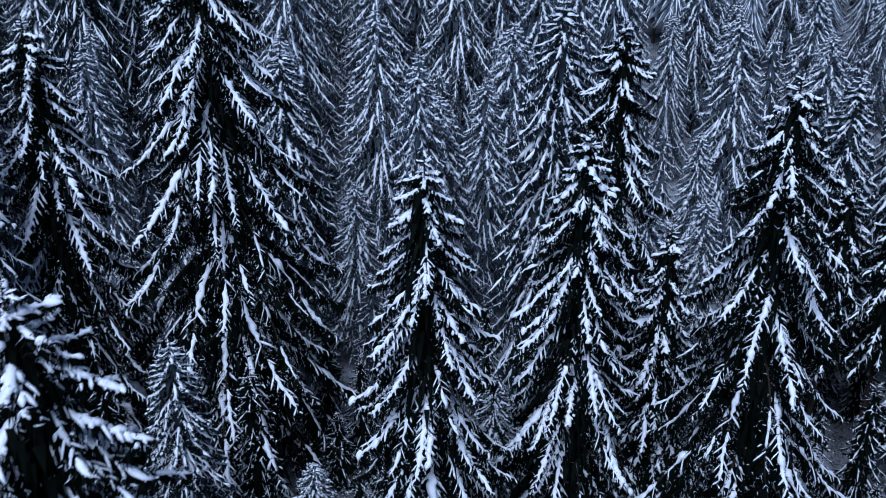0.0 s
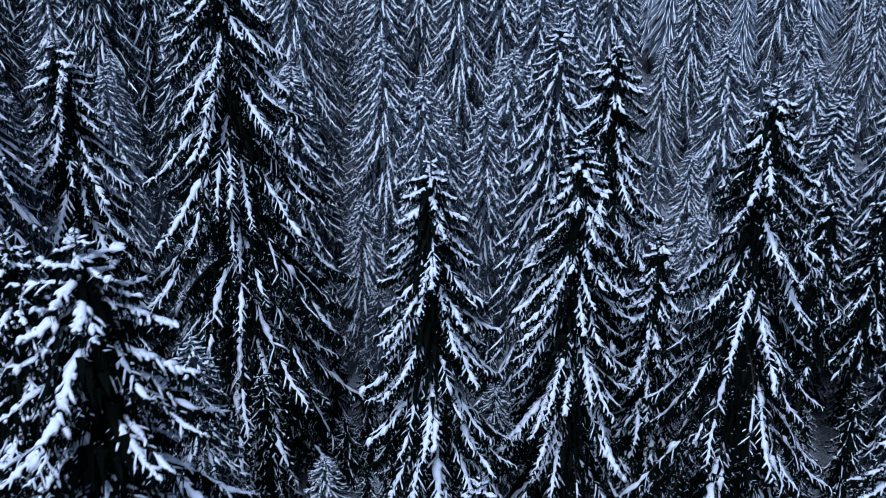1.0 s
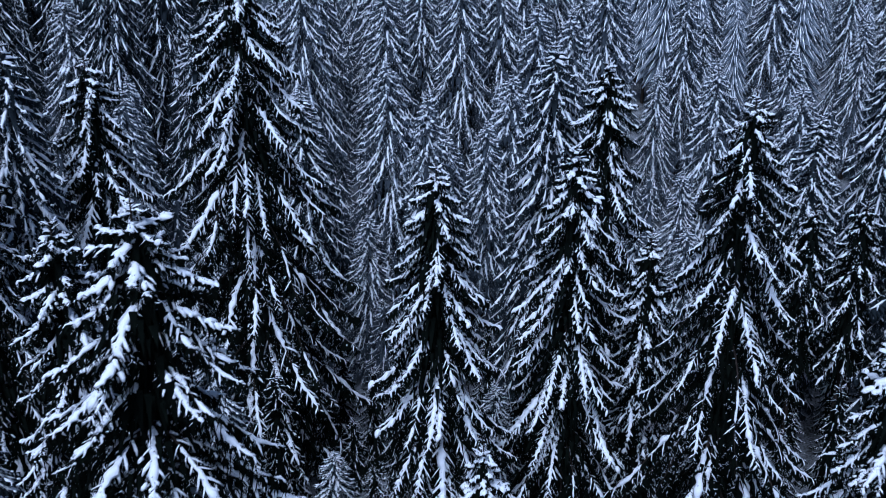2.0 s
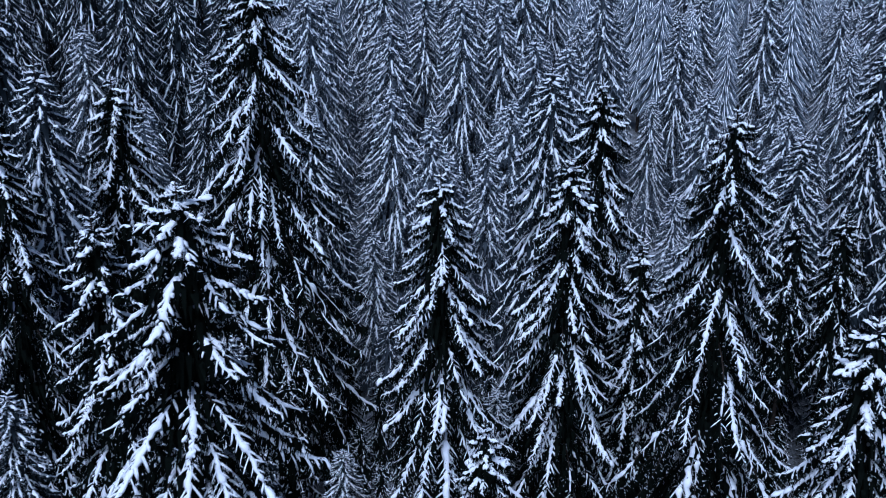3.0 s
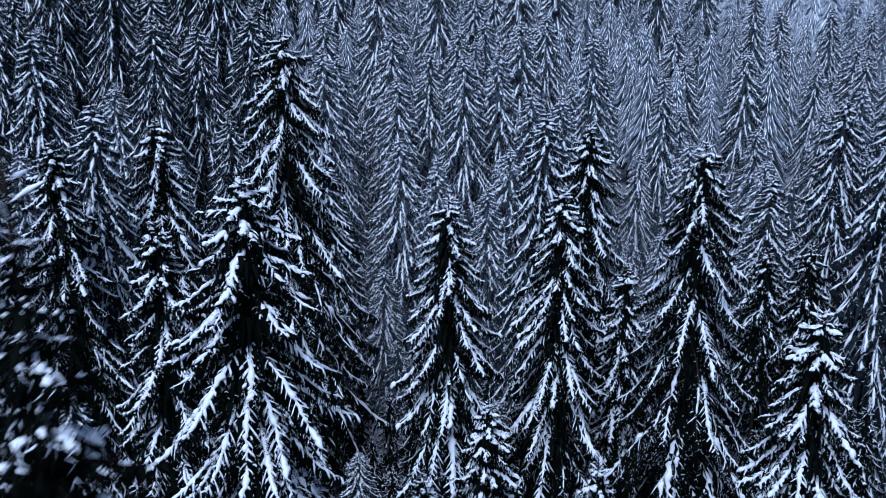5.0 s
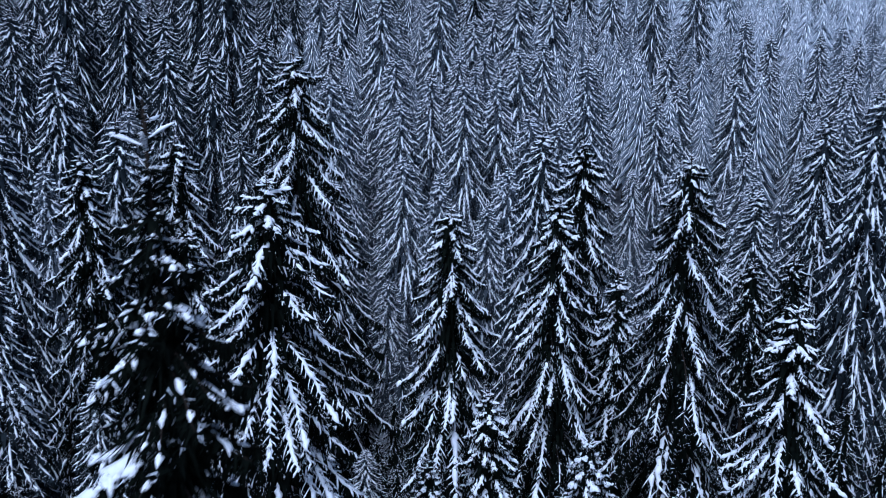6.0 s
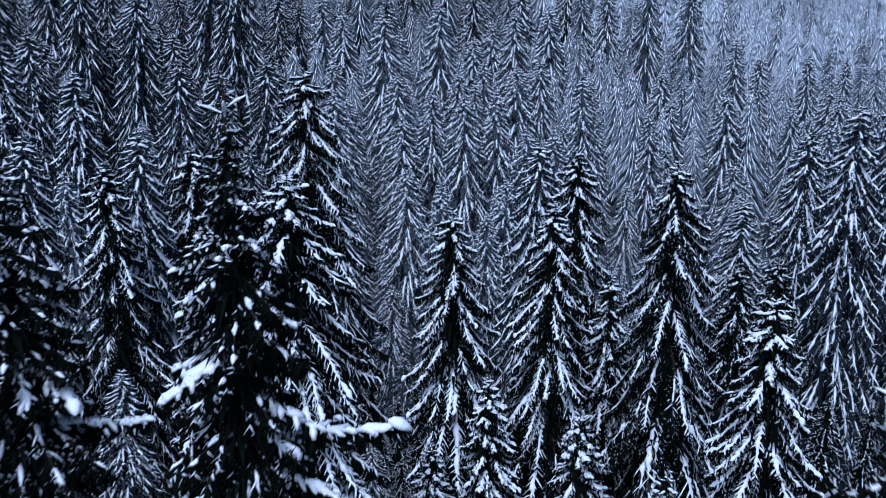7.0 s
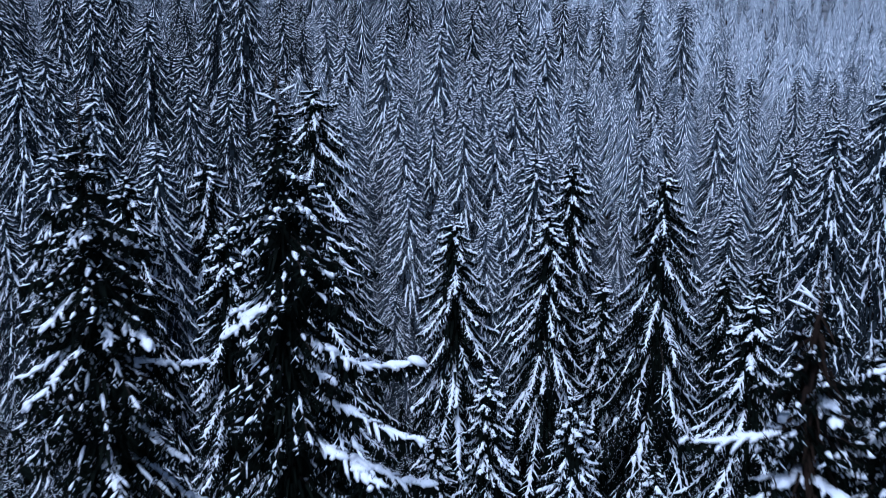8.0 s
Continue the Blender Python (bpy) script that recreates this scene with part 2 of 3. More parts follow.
        if heavy > 0.8 and near:
            for _ in range(2 if heavy > 1.2 else 1):
                q = run[rng.randrange(m)]
                r = body * rng.uniform(0.8, 1.35)
                dd = Vector((rng.uniform(0.5, 1), rng.uniform(-1, 1), rng.uniform(-0.6, -0.1))).normalized()
                snow.tube([q - dd * r, q - dd * r * 0.5, q + dd * r * 0.4, q + dd * r * 1.3, q + dd * r * 1.9], [0.2 * r, 0.75 * r, r, 0.65 * r, 0.15 * r],
                          [0.2 * r, 0.6 * r, 0.75 * r, 0.5 * r, 0.15 * r], 7, 0, 0.5, 0.25)
        k0 = k1 + (rng.uniform(0.12, 0.4) if heavy < 0.4 else rng.uniform(0.02, 0.12) if heavy < 0.8 else rng.uniform(0.0, 0.05))
    return green.arrays(), snow.arrays()


LOADS = (0.2, 0.6, 1.0, 1.7)


def span_of(reach, sag, pitch):
    """How far a bough of that class stands out from the trunk when tilted by pitch."""
    return reach * 1.08 * sum(math.cos(radians(pitch + 4 - sag * math.sin(math.pi * (i + 0.5) / 9 * 0.8) ** 1.3)) for i in range(9)) / 9


REACHES, SAGS = (0.45, 0.9, 1.6, 2.6, 3.8), (30, 37)


def make_library(detail, count, seed, dust):
    lib = {}
    for r in REACHES:
        for load in LOADS:
            key = seed + int(r * 10) + int(load * 1000)
            sag = SAGS[r > 1]
            lib[r, load] = [make_bough(r, load, detail, key + 97 * i, sag, dust) for i in range(count)]
    return lib


def width_at(d):
    """The crown's radius at a depth below the tip."""
    return 0.86 * d ** 0.53 * min(1.0, 0.5 + 0.4 * d)


# a thin, open top above a dense body: depth below the tip, share of the full width
OPEN_TOP = ((0, 1.3, 2.2), (0.55, 0.65, 1.0))


def crown_plan(height, spread, load, clear, droop, rng, thin=1.0, jitter=1.0, lumps=0.0, open_top=False):
    """Where the boughs of a spruce sit: rows of (place matrix, reach class, load class)."""
    rows, d = [], 0.30
    while d < height - clear:
        n = 3 if d < 0.7 else rng.choice((4, 4, 5)) if jitter > 0.9 else rng.choice((5, 6, 6))
        turn = rng.random() * 6.28
        for i in range(n):
            dd = d + rng.uniform(-0.12, 0.12) * (1 + 0.2 * d) * jitter
            dd = max(0.15, dd)
            tail = min(1.0, 0.55 + 0.45 * (height - clear - dd) / (0.2 * height))
            r = spread * width_at(dd) * rng.uniform(1 - 0.25 * jitter, 1 + 0.15 * jitter) * max(0.5, tail)
            if open_top:
                r *= np.interp(dd, OPEN_TOP[0], OPEN_TOP[1])
            pitch = np.interp(dd, (0, 0.8, 2.5, 7, 14), (38, 17, -3, -16, -23)) - 0.6 * droop + rng.uniform(-8, 8) * jitter
            pitch = max(pitch, -46)
            want = r / span_of(1.0, 40, pitch)
            cls = min(REACHES, key=lambda q: abs(math.log(q / want)))
            fade = max(0.30 if load > 1 else 0.55, 1 - 0.085 * max(0, dd - 5.5))
            if dd < 2.5 and not lumps:
                fade = 1.3
            full = load * rng.choice((0.45, 0.8, 1.0, 1.1, 1.5)) if jitter > 0.9 else load * rng.uniform(0.8, 1.2)
            full *= fade
            if open_top and dd < 1.9:
                full = rng.choice((0.2, 0.2, 0.6))
            elif dd > 1.0 and rng.random() < lumps:
                full = 1.7
            lc = min(LOADS, key=lambda q: abs(q - full))
            k = want / cls
            m = Matrix.Translation((0, 0, height - dd)) @ Euler((0, 0, turn + 6.283 * (i + rng.uniform(-0.25, 0.25) * jitter) / n)).to_matrix().to_4x4() @ \
                Euler((rng.uniform(-0.15, 0.15), -radians(pitch), 0)).to_matrix().to_4x4() @ Matrix.Diagonal((k, k, k, 1))
            rows.append((m, cls, lc))
        d += (0.25 + 0.040 * d) / thin
    return rows


def trunk_arrays(height, sides, rng):
    s = Soup()
    base = 0.05 + 0.0095 * height
    pts = [Vector((rng.uniform(-0.02, 0.02), rng.uniform(-0.02, 0.02), z)) for z in np.linspace(-0.5, height - 0.1, 12)]
    ws = [base * (1 - 0.97 * i / 11) + (0.06 if i == 0 else 0) for i in range(12)]
    s.tube(pts, ws, ws, sides, 0, 1)
    return s.arrays()


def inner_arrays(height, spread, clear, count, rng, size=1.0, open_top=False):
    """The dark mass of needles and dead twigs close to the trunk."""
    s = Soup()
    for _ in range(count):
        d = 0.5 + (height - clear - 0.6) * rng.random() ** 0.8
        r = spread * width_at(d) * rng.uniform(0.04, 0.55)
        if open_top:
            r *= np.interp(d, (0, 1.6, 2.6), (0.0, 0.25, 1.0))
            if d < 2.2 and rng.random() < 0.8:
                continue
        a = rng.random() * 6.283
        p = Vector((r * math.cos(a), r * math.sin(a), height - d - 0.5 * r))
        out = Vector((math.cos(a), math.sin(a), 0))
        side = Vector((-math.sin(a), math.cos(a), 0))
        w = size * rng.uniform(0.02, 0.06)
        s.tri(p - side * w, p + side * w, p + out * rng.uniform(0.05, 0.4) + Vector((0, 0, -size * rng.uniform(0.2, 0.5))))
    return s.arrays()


def leader_arrays(height, detail, rng, dust=0.1):
    """The tip of the tree: an upright shoot with short twigs."""
    g, w = Soup(), Soup()
    top = [Vector((0, 0, height - 0.6)), Vector((0.01, 0, height - 0.2)), Vector((0, 0.01, height))]
    g.tube(top, [0.02, 0.014, 0.006], [0.02, 0.014, 0.006], 4, 1, 1)
    spikes(g, top, 0.03 / detail, 0.09, rng, 0.012 / detail, dust)
    for k in range(7):
        a, z = rng.random() * 6.283, height - 0.12 - 0.07 * k
        q = Vector((math.cos(a), math.sin(a), rng.uniform(0.25, 0.9))) * (0.10 + 0.035 * k)
        spikes(g, [Vector((0, 0, z)), Vector((0, 0, z)) + q], 0.035 / detail, 0.07, rng, 0.010 / detail, dust)
        if k > 1 and rng.random() < 0.7:
            p = Vector((0, 0, z)) + q * 0.7
            w.tube([p - q * 0.5, p, p + q * 0.5], [0.012, 0.034, 0.01], [0.012, 0.03, 0.01], 5, 0, 0.5, 0.3)
    if not w.v:
        w.tube([Vector((0, 0, height - 0.3)), Vector((0.03, 0, height - 0.28))], [0.02, 0.02], [0.02, 0.02], 5)
    return g.arrays(), w.arrays()


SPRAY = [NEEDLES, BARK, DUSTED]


def linked_library(lib):
    """Meshes of a library's boughs, shared by all the trees that carry them."""
    return {k: [(mesh_of("bough", g, SPRAY), mesh_of("snow_load", w, [SNOW])) for g, w in v] for k, v in lib.items()}


FINE_MESH, FROST_MESH = linked_library(make_library(1.0, 4, 11, 0.18)), linked_library(make_library(1.0, 2, 12, 0.45))


def spruce(x, y, top, spread, load, clear, droop, seed, label, frosted=False, thin=1.0, laden=()):
    """A spruce whose boughs are parts of their own, each with its load of snow."""
    rng = random.Random(seed)
    z = ground_z(x, y)
    h = top - z
    dark = label in (DARK, RUSTY)
    tree = tagged(new("spruce"), label, "spruce tree", "spruces of the stand")
    turn = rng.uniform(0, 360)
    tree.matrix_basis = pose(x, y, top - h, 0, 0, turn)
    part("trunk", mesh_of("trunk", trunk_arrays(h, 9, rng), [BARK]), tree, label="bare dark brown trunk")
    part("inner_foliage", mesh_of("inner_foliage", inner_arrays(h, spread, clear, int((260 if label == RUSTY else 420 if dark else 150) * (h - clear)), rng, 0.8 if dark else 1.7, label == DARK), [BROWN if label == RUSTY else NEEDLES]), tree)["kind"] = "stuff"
    g, w = leader_arrays(h, 1.0, rng, 0.4 if frosted else 0.12)
    tip = part("leader", mesh_of("leader", g, SPRAY), tree)
    part("snow_load", mesh_of("snow_load", w, [SNOW]), tip, label="white snow")["kind"] = "stuff"
    for m, cls, lc in crown_plan(h, spread, load, clear, droop, rng, thin, 1.0, 0.14 if dark else 0.0, label == DARK):
        a, b = rng.choice((FROST_MESH if frosted else FINE_MESH)[cls, lc])
        bough = part("bough", a, tree, m)
        part("snow_load", b, bough, label="white snow")["kind"] = "stuff"
    # single long limbs, thick with snow: depth below the tip, bearing, reach, pitch
    for depth, bearing, reach, pitch in laden:
        cls = min(REACHES, key=lambda q: abs(math.log(q / reach)))
        a, b = rng.choice(FINE_MESH[cls, 1.7])
        k = reach / cls
        bough = part("bough", a, tree, Matrix.Translation((0, 0, h - depth)) @ pose(0, 0, 0, 0, -pitch, bearing - turn) @ Matrix.Diagonal((k, k, k, 1)))
        part("snow_load", b, bough, label="white snow")["kind"] = "stuff"
    return tree


# ---- the trees that can be told apart: x, y, height of the tip, spread, snow load, clear stem, droop, label ----
HEAVY = "snow-laden spruce with thick white boughs on the slope"
TALL = "tall dark spruce with long drooping snowy boughs"
YOUNG = "young spruce thickly covered with snow"
PALE = "tall snowy spruce with haze paled into its needle colour"
FROST = "slender frosted spruce, its needles paled further for haze"
BARE = "snowy spruce with a long bare dark stem"
RUSTY = "dark spruce with rusty brown inner twigs and lumps of snow"
DARK = "dark spruce with sparse lumps of snow near the flight line"
NEAR_TREES = [
    (-0.5, 27.4, 14.7, 0.90, 1.2, 1.0, 12, HEAVY, False), (4.1, 29.6, 14.5, 0.90, 1.3, 1.0, 10, HEAVY, False),
    (9.35, 28.1, 16.7, 1.0, 0.85, 1.5, 14, TALL, False), (7.2, 31.6, 10.6, 0.60, 1.0, 1.5, 4, YOUNG, False),
    (-7.9, 36.6, 19.6, 1.22, 0.85, 2.0, 6, TALL, False), (-5.7, 12.6, 19.6, 1.22, 0.95, 2.0, 6, HEAVY, False),
    (-9.7, 19.4, 16.3, 0.85, 0.9, 2.0, 4, HEAVY, False), (-13.5, 35.4, 15.9, 0.95, 1.0, 2.0, 12, TALL, False),
    (11.3, 19.0, 13.5, 0.98, 1.3, 1.0, 4, HEAVY, False), (-3.8, -6.8, 25.1, 0.52, 0.26, 5.0, 2, DARK, False),
    (-7.0, -6.2, 24.7, 0.66, 0.28, 5.0, 6, DARK, False), (3.1, -11.3, 23.3, 0.50, 0.32, 5.0, 0, RUSTY, False),
    (4.9, -9.8, 23.2, 0.72, 0.22, 5.0, 4, DARK, False), (0.7, 17.9, 10.9, 0.62, 1.5, 0.6, 8, YOUNG, False),
    (3.1, 10.5, 12.9, 0.60, 1.4, 1.0, 0, YOUNG, True), (-1.4, 19.0, 7.7, 0.60, 1.1, 0.6, 0, YOUNG, True),
    (7.7, 19.0, 6.5, 0.60, 1.1, 0.5, 0, YOUNG, True), (-5.0, 15.7, 10.6, 0.62, 1.3, 0.6, 0, YOUNG, True),
    (6.0, 36.4, 15.5, 0.95, 0.8, 2.0, 8, TALL, False), (16.9, 36.9, 9.6, 0.8, 0.5, 7.0, 10, BARE, False), (15.2, 38.0, 9.0, 0.75, 0.5, 6.5, 10, BARE, False), (-16.0, 29.0, 16.5, 0.85, 0.9, 2.0, 8, TALL, False),
]
LADEN = {(-3.8, -6.8): [(5.0, 20, 2.0, 24), (5.3, -12, 2.2, 10), (5.9, -35, 1.9, 6), (6.3, 5, 2.3, 8)], (-7.0, -6.2): [(4.7, 35, 1.7, 16), (4.2, 185, 1.4, -2), (6.0, -60, 1.6, 0)],
         (3.1, -11.3): [(2.2, 180, 1.4, 18), (2.9, 200, 1.5, 10), (2.6, -60, 1.1, 4)]}
for i, (x, y, top, spread, load, clear, droop, label, frosted) in enumerate(NEAR_TREES):
    spruce(x, y, top, spread, load, clear, droop, 100 + i, label, frosted, thin={DARK: 1.6, RUSTY: 1.5, TALL: 0.95, YOUNG: 1.35}.get(label, 1.0), laden=LADEN.get((x, y), ()))


# ---- the stand behind: whole crowns, a few grown forms, each tree a thing of its own ----
def grown_form(lib, height, spread, load, clear, droop, seed, thin, label, green):
    rng = random.Random(seed)
    rows = [(m, rng.choice(lib[c, q])) for m, c, q in crown_plan(height, spread, load, clear, droop, rng, thin, 0.5)]
    g, w = leader_arrays(height, 0.6, rng)
    one = Matrix.Identity(4)
    tree = tagged(new("spruce"), label, "spruce tree", "spruces of the stand")
    part("trunk", mesh_of("trunk", trunk_arrays(height, 6, rng), [BARK]), tree)
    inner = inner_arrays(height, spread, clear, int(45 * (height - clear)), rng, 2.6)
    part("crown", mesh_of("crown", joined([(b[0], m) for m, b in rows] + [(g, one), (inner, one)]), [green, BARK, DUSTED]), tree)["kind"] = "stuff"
    part("snow_load", mesh_of("snow_load", joined([(b[1], m) for m, b in rows] + [(w, one)]), [SNOW]), tree, label="white snow")["kind"] = "stuff"
    return tree


MID, MID_FROST = make_library(0.5, 4, 500, 0.26), make_library(0.5, 3, 501, 0.36)
LOW, LOW_FROST = make_library(0.3, 4, 900, 0.35), make_library(0.3, 4, 901, 0.35)
# forms 3 to 7 have needles paled for haze as well as frost
MID_FORMS = [(grown_form(MID_FROST if fr else MID, 18.0, sp, ld, 2.5, dr, 40 + i, 1.15, lb, RIME_HAZE if i > 7 else FROST_HAZE if i > 2 else RIME_HAZE), 18.0) for i, (sp, ld, dr, fr, lb) in enumerate((
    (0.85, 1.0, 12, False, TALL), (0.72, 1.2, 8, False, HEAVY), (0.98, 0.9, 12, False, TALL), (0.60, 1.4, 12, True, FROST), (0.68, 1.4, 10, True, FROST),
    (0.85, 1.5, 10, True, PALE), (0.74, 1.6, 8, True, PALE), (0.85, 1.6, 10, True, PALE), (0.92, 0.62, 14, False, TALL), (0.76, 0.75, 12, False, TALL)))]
LOW_FORMS = [(grown_form(LOW_FROST if fr else LOW, 18.0, sp, ld, 4.0, dr, 60 + i, 1.15, lb, FAR_HAZE if fr else FROST_HAZE if 0 < i < 6 else RIME_HAZE), 18.0) for i, (sp, ld, dr, fr, lb) in enumerate((
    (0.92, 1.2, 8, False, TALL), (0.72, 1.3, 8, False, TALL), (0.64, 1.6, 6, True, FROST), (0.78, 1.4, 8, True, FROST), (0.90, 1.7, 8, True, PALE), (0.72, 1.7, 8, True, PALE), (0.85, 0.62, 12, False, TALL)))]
USED = set()


def plant(forms, i, x, y, top, rng, wide=1.0):
    """A tree of the given form, its tip at that height."""
    z = ground_z(x, y) - 0.05
    # past y 50 towards the valley: forms whose needle colour holds haze
    if forms is MID_FORMS and y > 50 and i < 3 and x > -13:
        i += 5
    # the dark, thinly snowed stand of the ridge
    if forms is MID_FORMS and y > 52 and x < -4 and i < 3:
        i = 8 + i % 2
    if forms is LOW_FORMS and x < -4 and i < 3:
        i = 6
    ob, h = forms[i]
    k = (top - z) / h
    m = pose(x, y, z, rng.uniform(-1.2, 1.2), rng.uniform(-1.2, 1.2), rng.uniform(0, 360)) @ Matrix.Diagonal((wide * k ** 0.5, wide * k ** 0.5, k, 1))
    if ob.name in USED:
        copy_thing(ob, m)
    else:
        ob.matrix_basis = m
        USED.add(ob.name)


rng = random.Random(5)
MID_TREES = [
    (-0.9, 42.0, 12.6, 3), (4.3, 40.0, 15.4, 0), (1.9, 49.0, 8.8, 4), (-4.1, 46.0, 8.6, 4), (19.6, 35.3, 15.5, 0), (20.4, 44.5, 12.8, 0), (16.1, 42.2, 11.6, 1),
    (0.9, 64.0, 14.0, 0), (3.6, 66.0, 14.1, 1), (5.0, 59.0, 15.1, 1), (-4.6, 70.0, 16.6, 0), (-16.9, 63.0, 16.2, 0), (-8.2, 66.0, 15.5, 0), (-19.9, 60.4, 16.4, 0),
    (-3.1, 53.8, 12.4, 0), (-1.4, 79.0, 12.4, 1), (7.0, 55.0, 15.8, 1), (9.4, 60.0, 16.7, 3), (20.8, 62.0, 13.9, 4), (-15.7, 32.0, 14.9, 0), (-8.5, 29.0, 8.8, 1),
    # the low trees at y 33.6 and 30 are added to cover bright floor
    (-15.9, 48.0, 11.1, 3), (14.9, 54.0, 12.0, 0), (2.0, 33.6, 3.4, 1), (-4.4, 30.0, 2.5, 1), (12.6, 38.5, 8.0, 3), (-28.6, 50.0, 19.8, 2), (-21.0, 40.0, 14.0, 3), (-23.0, 47.0, 15.5, 0),
    (11.5, 44.0, 9.0, 4), (8.6, 42.5, 10.0, 4), (-11.5, 44.0, 9.5, 4), (-18.5, 24.0, 14.5, 1), (25.0, 52.0, 13.0, 1), (-12.0, 27.5, 9.5, 3), (24.5, 40.5, 13.2, 2),
    (-20.5, 30.5, 15.0, 0), (-14.2, 22.5, 10.0, 1), (15.5, 66.5, 12.6, 3), (17.6, 72.0, 12.0, 4), (19.6, 79.0, 12.6, 5), (21.6, 85.0, 12.4, 3), (18.4, 85.5, 11.6, 4),
]
FAR_TREES = [
    (-1.1, 82, 21.8, 0), (6.0, 88, 20.4, 0), (9.8, 88, 20.8, 0), (17.4, 105, 20.1, 1), (20.6, 100, 21.1, 1), (25.1, 100, 20.5, 1), (15.0, 108, 19.6, 1), (-5.5, 75, 21.5, 0),
    (-16.8, 70, 24.6, 0), (-30.5, 75, 22.6, 0), (-25.6, 72, 20.7, 0), (27.8, 90, 16.0, 2), (31.7, 95, 15.8, 1), (43.6, 110, 12.8, 2), (36.7, 95, 13.8, 2), (38.0, 80, 15.0, 3),
    (4.4, 95, 18.9, 1), (2.4, 102, 19.8, 0), (-10.2, 90, 20.1, 0), (-31.1, 64, 18.2, 0), (-17.0, 95, 19.5, 1), (-27.8, 100, 19.7, 0), (-8.4, 60, 17.2, 0), (24.2, 98.7, 11.0, 3),
    (-44, 88, 23.5, 0), (-38.5, 92, 24.0, 0), (-33.5, 86, 22.8, 1), (-21.5, 82, 23.5, 0), (-40, 79, 22.0, 1), (-24, 94, 23.5, 0), (-46, 96, 24.5, 0), (-34, 96, 24.0, 1), (-12.5, 95, 22.5, 1),
]
taken = [(q[0], q[1]) for q in NEAR_TREES + MID_TREES + FAR_TREES]
for x, y, top, i in MID_TREES:
    plant(MID_FORMS, i, x, y, top, rng)
for x, y, top, i in FAR_TREES:
    if y < 97:
        plant(MID_FORMS, (0, 1, 3, 4)[i], x, y, top, rng)
    else:
        plant(LOW_FORMS, i, x, y, top, rng)


def free_spot(x, y, gap):
    if any((x - a) ** 2 + (y - b) ** 2 < gap * gap for a, b in taken):
        return False
    taken.append((x, y))
    return True


count = 0
for _ in range(6000):
    y = rng.uniform(44, 135)
    x = rng.uniform(-1, 1) * (0.41 * (y + 24) + 6)
    if count < 200 and free_spot(x, y, 3.5):
        valley = x > 6 + 0.17 * (y - 60)
        i = rng.choice((4, 5, 2, 3, 3, 2) if valley else (0, 0, 1, 1, 5, 3))
        if y < 92:
            plant(MID_FORMS, (7, 5, 3, 4, 7, 5)[i] if valley else (0, 1, 2, 3, 4, 5)[i] if x < -4 else (5, 6, 7, 3, 4, 5)[i], x, y, ground_z(x, y) + rng.uniform(13.0, 17.5), rng, rng.uniform(0.85, 1.1))
        else:
            plant(LOW_FORMS, i, x, y, ground_z(x, y) + rng.uniform(13.0, 18.5), rng, rng.uniform(0.85, 1.1))
        count += 1


for ob, h in MID_FORMS + LOW_FORMS:
    if ob.name not in USED:
        for o in (*ob.children_recursive, ob):
            bpy.data.objects.remove(o)


# ---- spruces of the distance ----
def far_form(seed, tier, around, slots=(0, 1, 2, 3)):
    """A small, simple spruce for the distance: tiers of sagging boughs with snow on top."""
    r, s = random.Random(seed), Soup()
    spread, d = r.uniform(0.7, 0.95), 0.3
    lift = Vector((0, 0, 0.06))
    while d < 12:
        a0 = r.random() * 6.283
        for i in range(around):
            dd = d + r.uniform(-0.3, 0.3) * tier
            a = a0 + 6.283 * (i + r.uniform(-0.3, 0.3)) / around
            out, side = Vector((math.cos(a), math.sin(a), 0)), Vector((-math.sin(a), math.cos(a), 0))
            q = spread * width_at(max(0.1, dd)) * r.uniform(0.7, 1.15)
            p = Vector((0, 0, 17 - dd))
            e = p + out * q - Vector((0, 0, q * r.uniform(0.9, 1.5)))
            mid = p.lerp(e, 0.6)
            w = 0.036 * q + 0.04
            s.tri(p, mid - side * w * 1.5 - lift * 4, e, 0)
            s.tri(p, mid + side * w * 1.5 - lift * 4, e, 0)
            v = 0.015 * q + 0.018
            bend = side * r.uniform(-0.1, 0.1)
            s.tri(p.lerp(e, 0.1) + lift, mid - side * v + lift * 1.5 + bend, e + lift, 1)
            s.tri(p.lerp(e, 0.1) + lift, mid + side * v + lift * 1.5 + bend, e + lift, 1)
        d += tier * (0.8 + 0.04 * d)
    s.tube([Vector((0, 0, 0)), Vector((0, 0, 17))], [0.2, 0.02], [0.2, 0.02], 4, 2, 1)
    s.tube([Vector((0, 0, 4)), Vector((0, 0, 16.6))], [0.8 * spread, 0.05], [0.8 * spread, 0.05], 6, 3, 1)
    v, f, m, smooth = s.arrays()
    return v, f, np.array(slots, dtype=np.int32)[m], smooth


def form_arrays(lib, seed, height, spread, load, clear, droop, thin):
    r = random.Random(seed)
    rows = [(m, r.choice(lib[c, q])) for m, c, q in crown_plan(height, spread, load, clear, droop, r, thin, 0.5)]
    g, w = leader_arrays(height, 0.6, r)
    one = Matrix.Identity(4)
    inner, stem = inner_arrays(height, spread, clear, int(24 * (height - clear)), r, 2.8), trunk_arrays(height, 5, r)
    snow = joined([(b[1], m) for m, b in rows] + [(w, one)])
    stem[2][:], snow[2][:] = 1, 2
    return joined([(b[0], m) for m, b in rows] + [(g, one), (inner, one), (stem, one), (snow, one)])


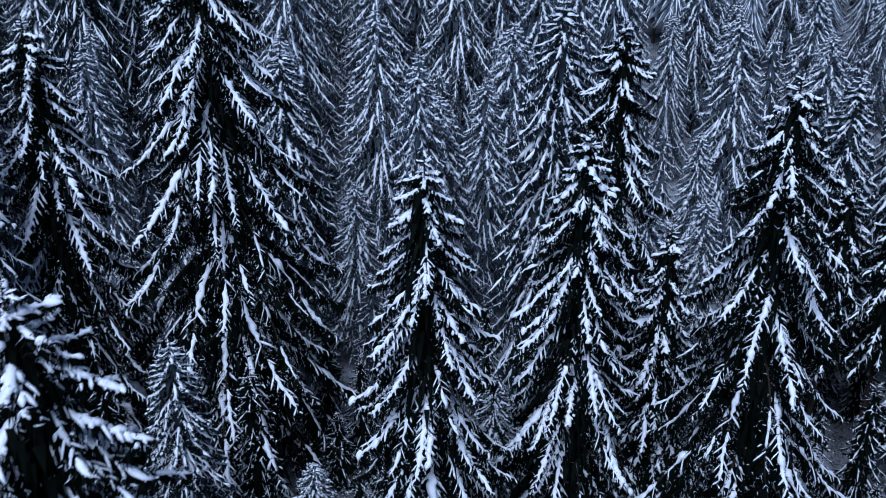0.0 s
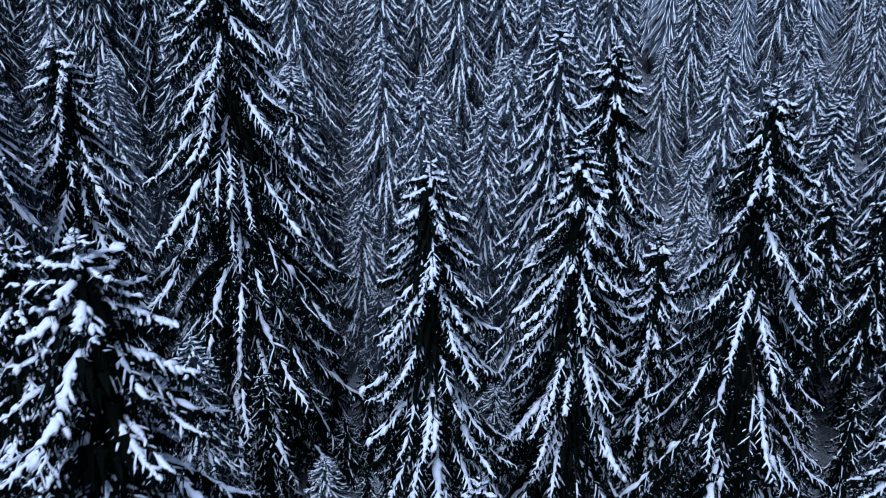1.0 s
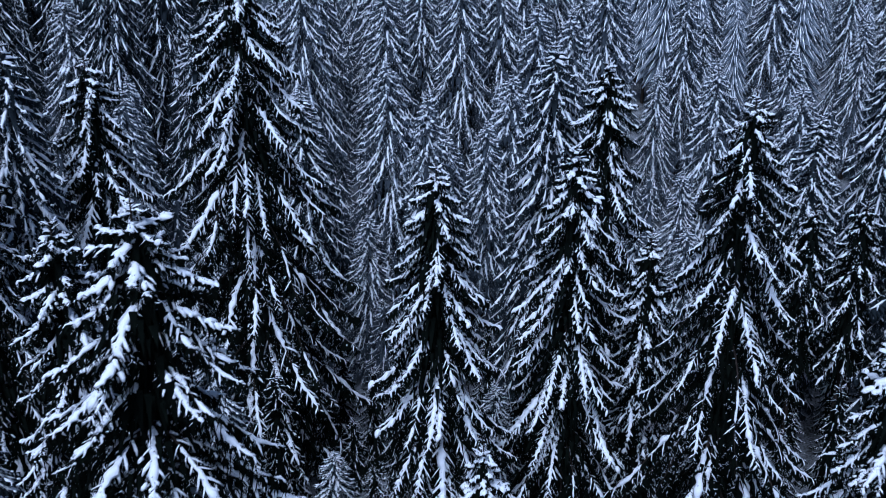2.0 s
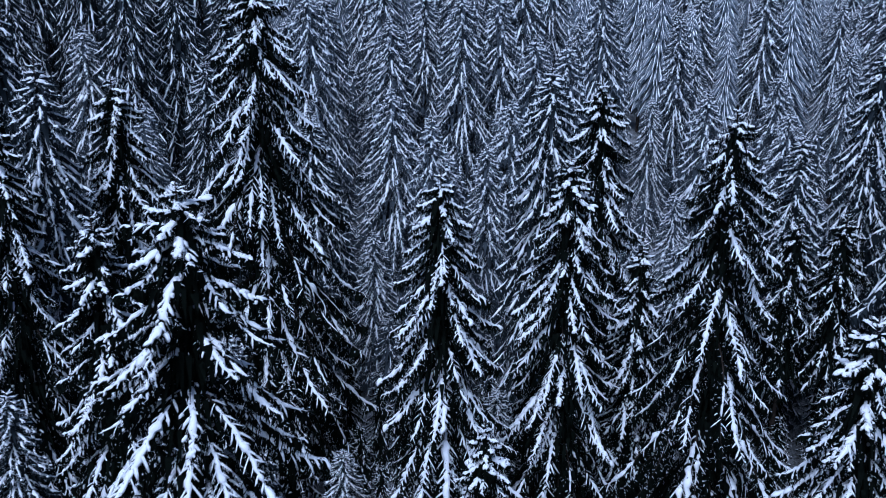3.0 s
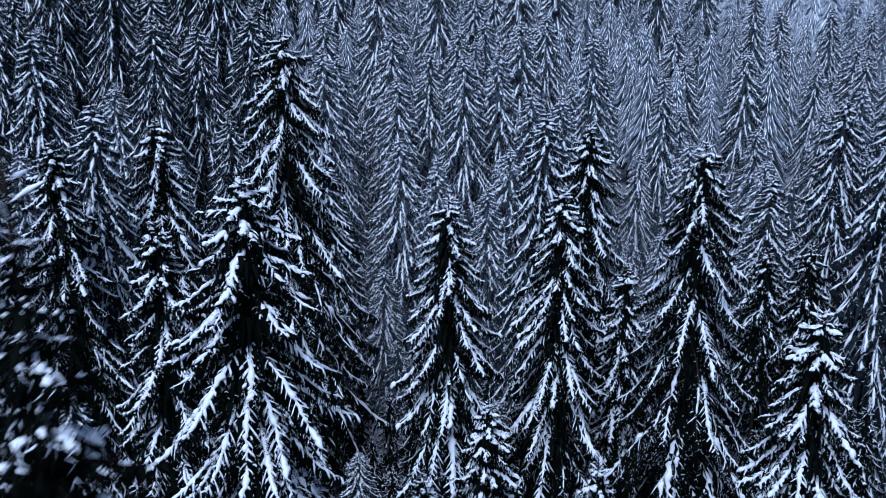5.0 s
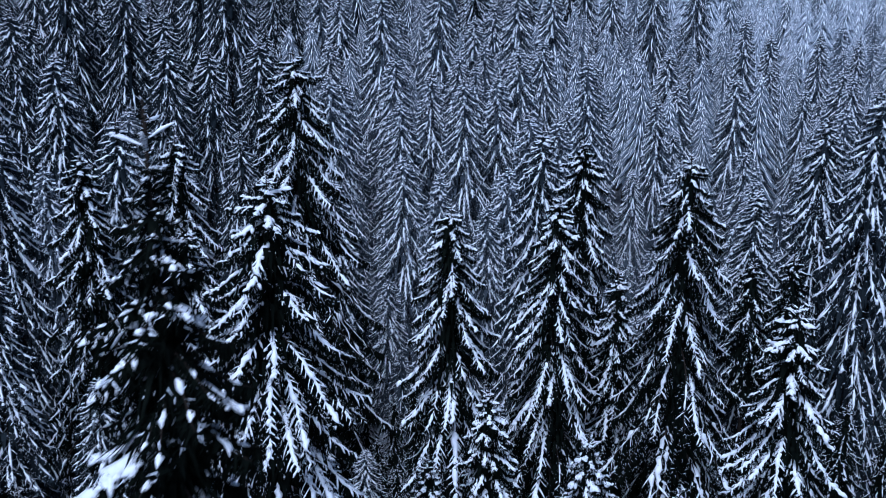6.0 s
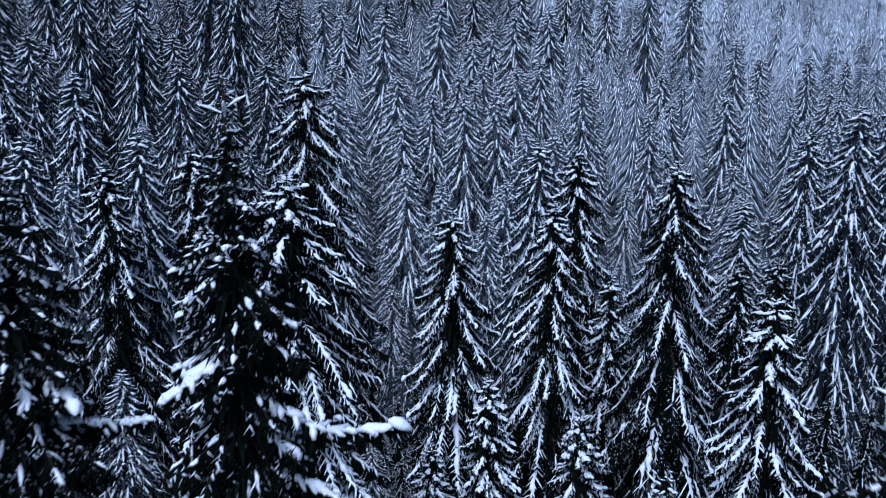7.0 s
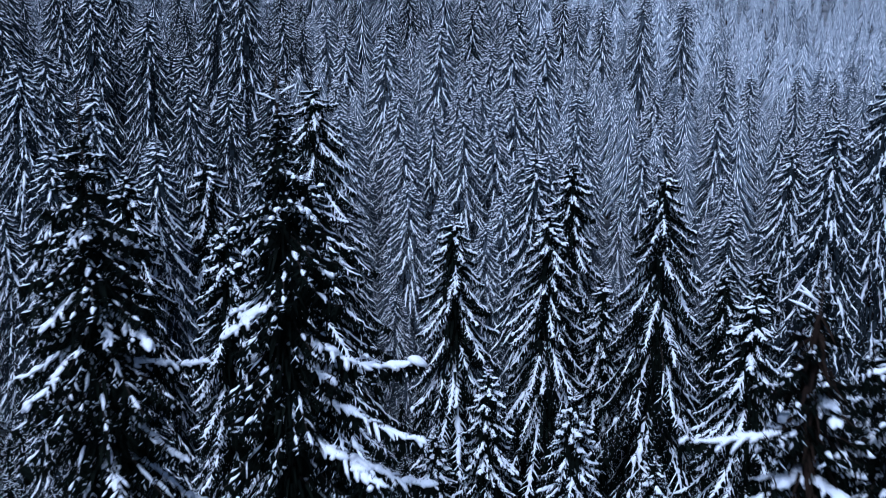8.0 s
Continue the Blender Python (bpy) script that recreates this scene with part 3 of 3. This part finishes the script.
def thicket(name, label, spots, forms, height, green, seed):
    """Many trees that nobody could count, as one mesh."""
    r, rows = random.Random(seed), []
    for x, y, h in spots:
        k = h / height
        w = k ** 0.7 * r.uniform(0.85, 1.1)
        rows.append((r.choice(forms), pose(x, y, ground_z(x, y) - 0.05, 0, 0, r.uniform(0, 360)) @ Matrix.Diagonal((w, w, k, 1))))
    me = mesh_of(name, joined(rows), [green, BARK, SNOW])
    tagged(new(name, me), label, "forest", kind="stuff")


# hand-set spots: dark low trees added where the floor came out too bright
low_wood, shade_wood = [(-3.4, 38.4, 6), (-2.4, 40.2, 6), (1.9, 41.8, 6), (2.3, 38.2, 5), (-5.0, 40.5, 6), (18.6, 41.5, 5), (16.2, 40.6, 5), (-17, 21, 6), (-19.5, 24, 7), (-16.5, 17, 6), (-21.5, 27, 7), (-19, 19, 6), (-14.5, 15.5, 6), (-17.5, 13, 6), (13.5, 33, 5), (15.2, 30.8, 4), (18.6, 33.5, 6), (20.5, 31.5, 7), (14.6, 35.4, 5), (19.2, 39, 6), (22, 37, 7), (-3.0, 31.5, 4), (-2.2, 34, 5), (2.0, 36.4, 6), (0.2, 33.2, 4), (-22.5, 28, 6), (-22, 31, 6), (-24, 34, 7), (-14.5, 46, 6), (-3.2, 44.5, 6), (-5.6, 37.4, 5), (-6.6, 38.8, 6), (-4.2, 36.6, 4)], []
taken += [(q[0], q[1]) for q in low_wood]
for _ in range(14000):
    y = rng.uniform(30, 112)
    x = rng.uniform(-1, 1) * (0.41 * (y + 24) + 4)
    if len(low_wood) < 360 and free_spot(x, y, 1.9):
        low_wood.append((x, y, rng.uniform(5.0, 9.5)))
# spruces added outside the view, only to keep sky light off the floor
for _ in range(4000):
    y, x = rng.uniform(-45, 50), rng.uniform(-40, 40)
    if len(shade_wood) < 64 and abs(x) > 0.385 * (y + 24) + 7 and abs(x) > 9 and free_spot(x, y, 3.8):
        shade_wood.append((x, y, rng.uniform(15.0, 19.5)))
thicket("understorey", "young dark spruces added to fill and darken the floor", [q for q in low_wood if q[1] < 44],
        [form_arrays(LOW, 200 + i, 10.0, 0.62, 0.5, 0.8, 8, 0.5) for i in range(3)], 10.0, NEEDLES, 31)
# the next two stands carry haze in their needle colour
thicket("frosted_understorey", "slender frosted young spruces between the tall trees, haze in their colour", [q for q in low_wood if 44 <= q[1] < 74],
        [form_arrays(LOW, 205 + i, 10.0, 0.62, 1.0, 0.8, 8, 0.5) for i in range(3)], 10.0, FROST_HAZE, 33)
thicket("distant_understorey", "young spruces between the trees of the valley, paled for haze", [(x, y, 1.45 * h) for x, y, h in low_wood if y >= 74],
        [far_form(205 + i, 0.34, 12, (0, 2, 1, 0)) for i in range(4)], 17.0, FAR_HAZE, 34)
thicket("surrounding_wood", "snowy spruces added out of view on both sides to shade the floor", shade_wood,
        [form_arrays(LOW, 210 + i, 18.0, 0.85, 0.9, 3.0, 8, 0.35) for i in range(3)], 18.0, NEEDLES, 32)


# ---- the far woods ----
def far_woods():
    # valley trees get whitened needles in place of mist, ridge trees less so
    kinds = [(0, 1, 2, 0), (0, 1, 2, 3), (3, 1, 2, 3)]
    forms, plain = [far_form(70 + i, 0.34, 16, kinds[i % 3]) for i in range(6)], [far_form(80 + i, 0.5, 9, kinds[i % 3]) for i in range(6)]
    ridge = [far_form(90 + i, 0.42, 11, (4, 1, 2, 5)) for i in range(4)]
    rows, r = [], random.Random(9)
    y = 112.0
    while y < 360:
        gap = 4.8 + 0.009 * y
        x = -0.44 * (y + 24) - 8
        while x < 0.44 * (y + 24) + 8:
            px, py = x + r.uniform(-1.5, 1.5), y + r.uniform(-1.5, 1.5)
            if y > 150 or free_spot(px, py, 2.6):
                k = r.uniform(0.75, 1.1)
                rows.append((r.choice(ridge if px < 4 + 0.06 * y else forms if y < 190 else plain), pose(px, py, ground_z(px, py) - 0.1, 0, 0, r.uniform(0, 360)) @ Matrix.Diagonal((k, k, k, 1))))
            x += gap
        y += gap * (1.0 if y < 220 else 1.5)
    me = mesh_of("far_woods", joined(rows), [WHITE_HAZE, SNOW, BARK, FAR_HAZE, FROST_HAZE, RIME_HAZE])
    tagged(new("far_woods", me), "dense snowy spruce forest on the far hillside, haze in its colour", "forest", kind="stuff")


far_woods()
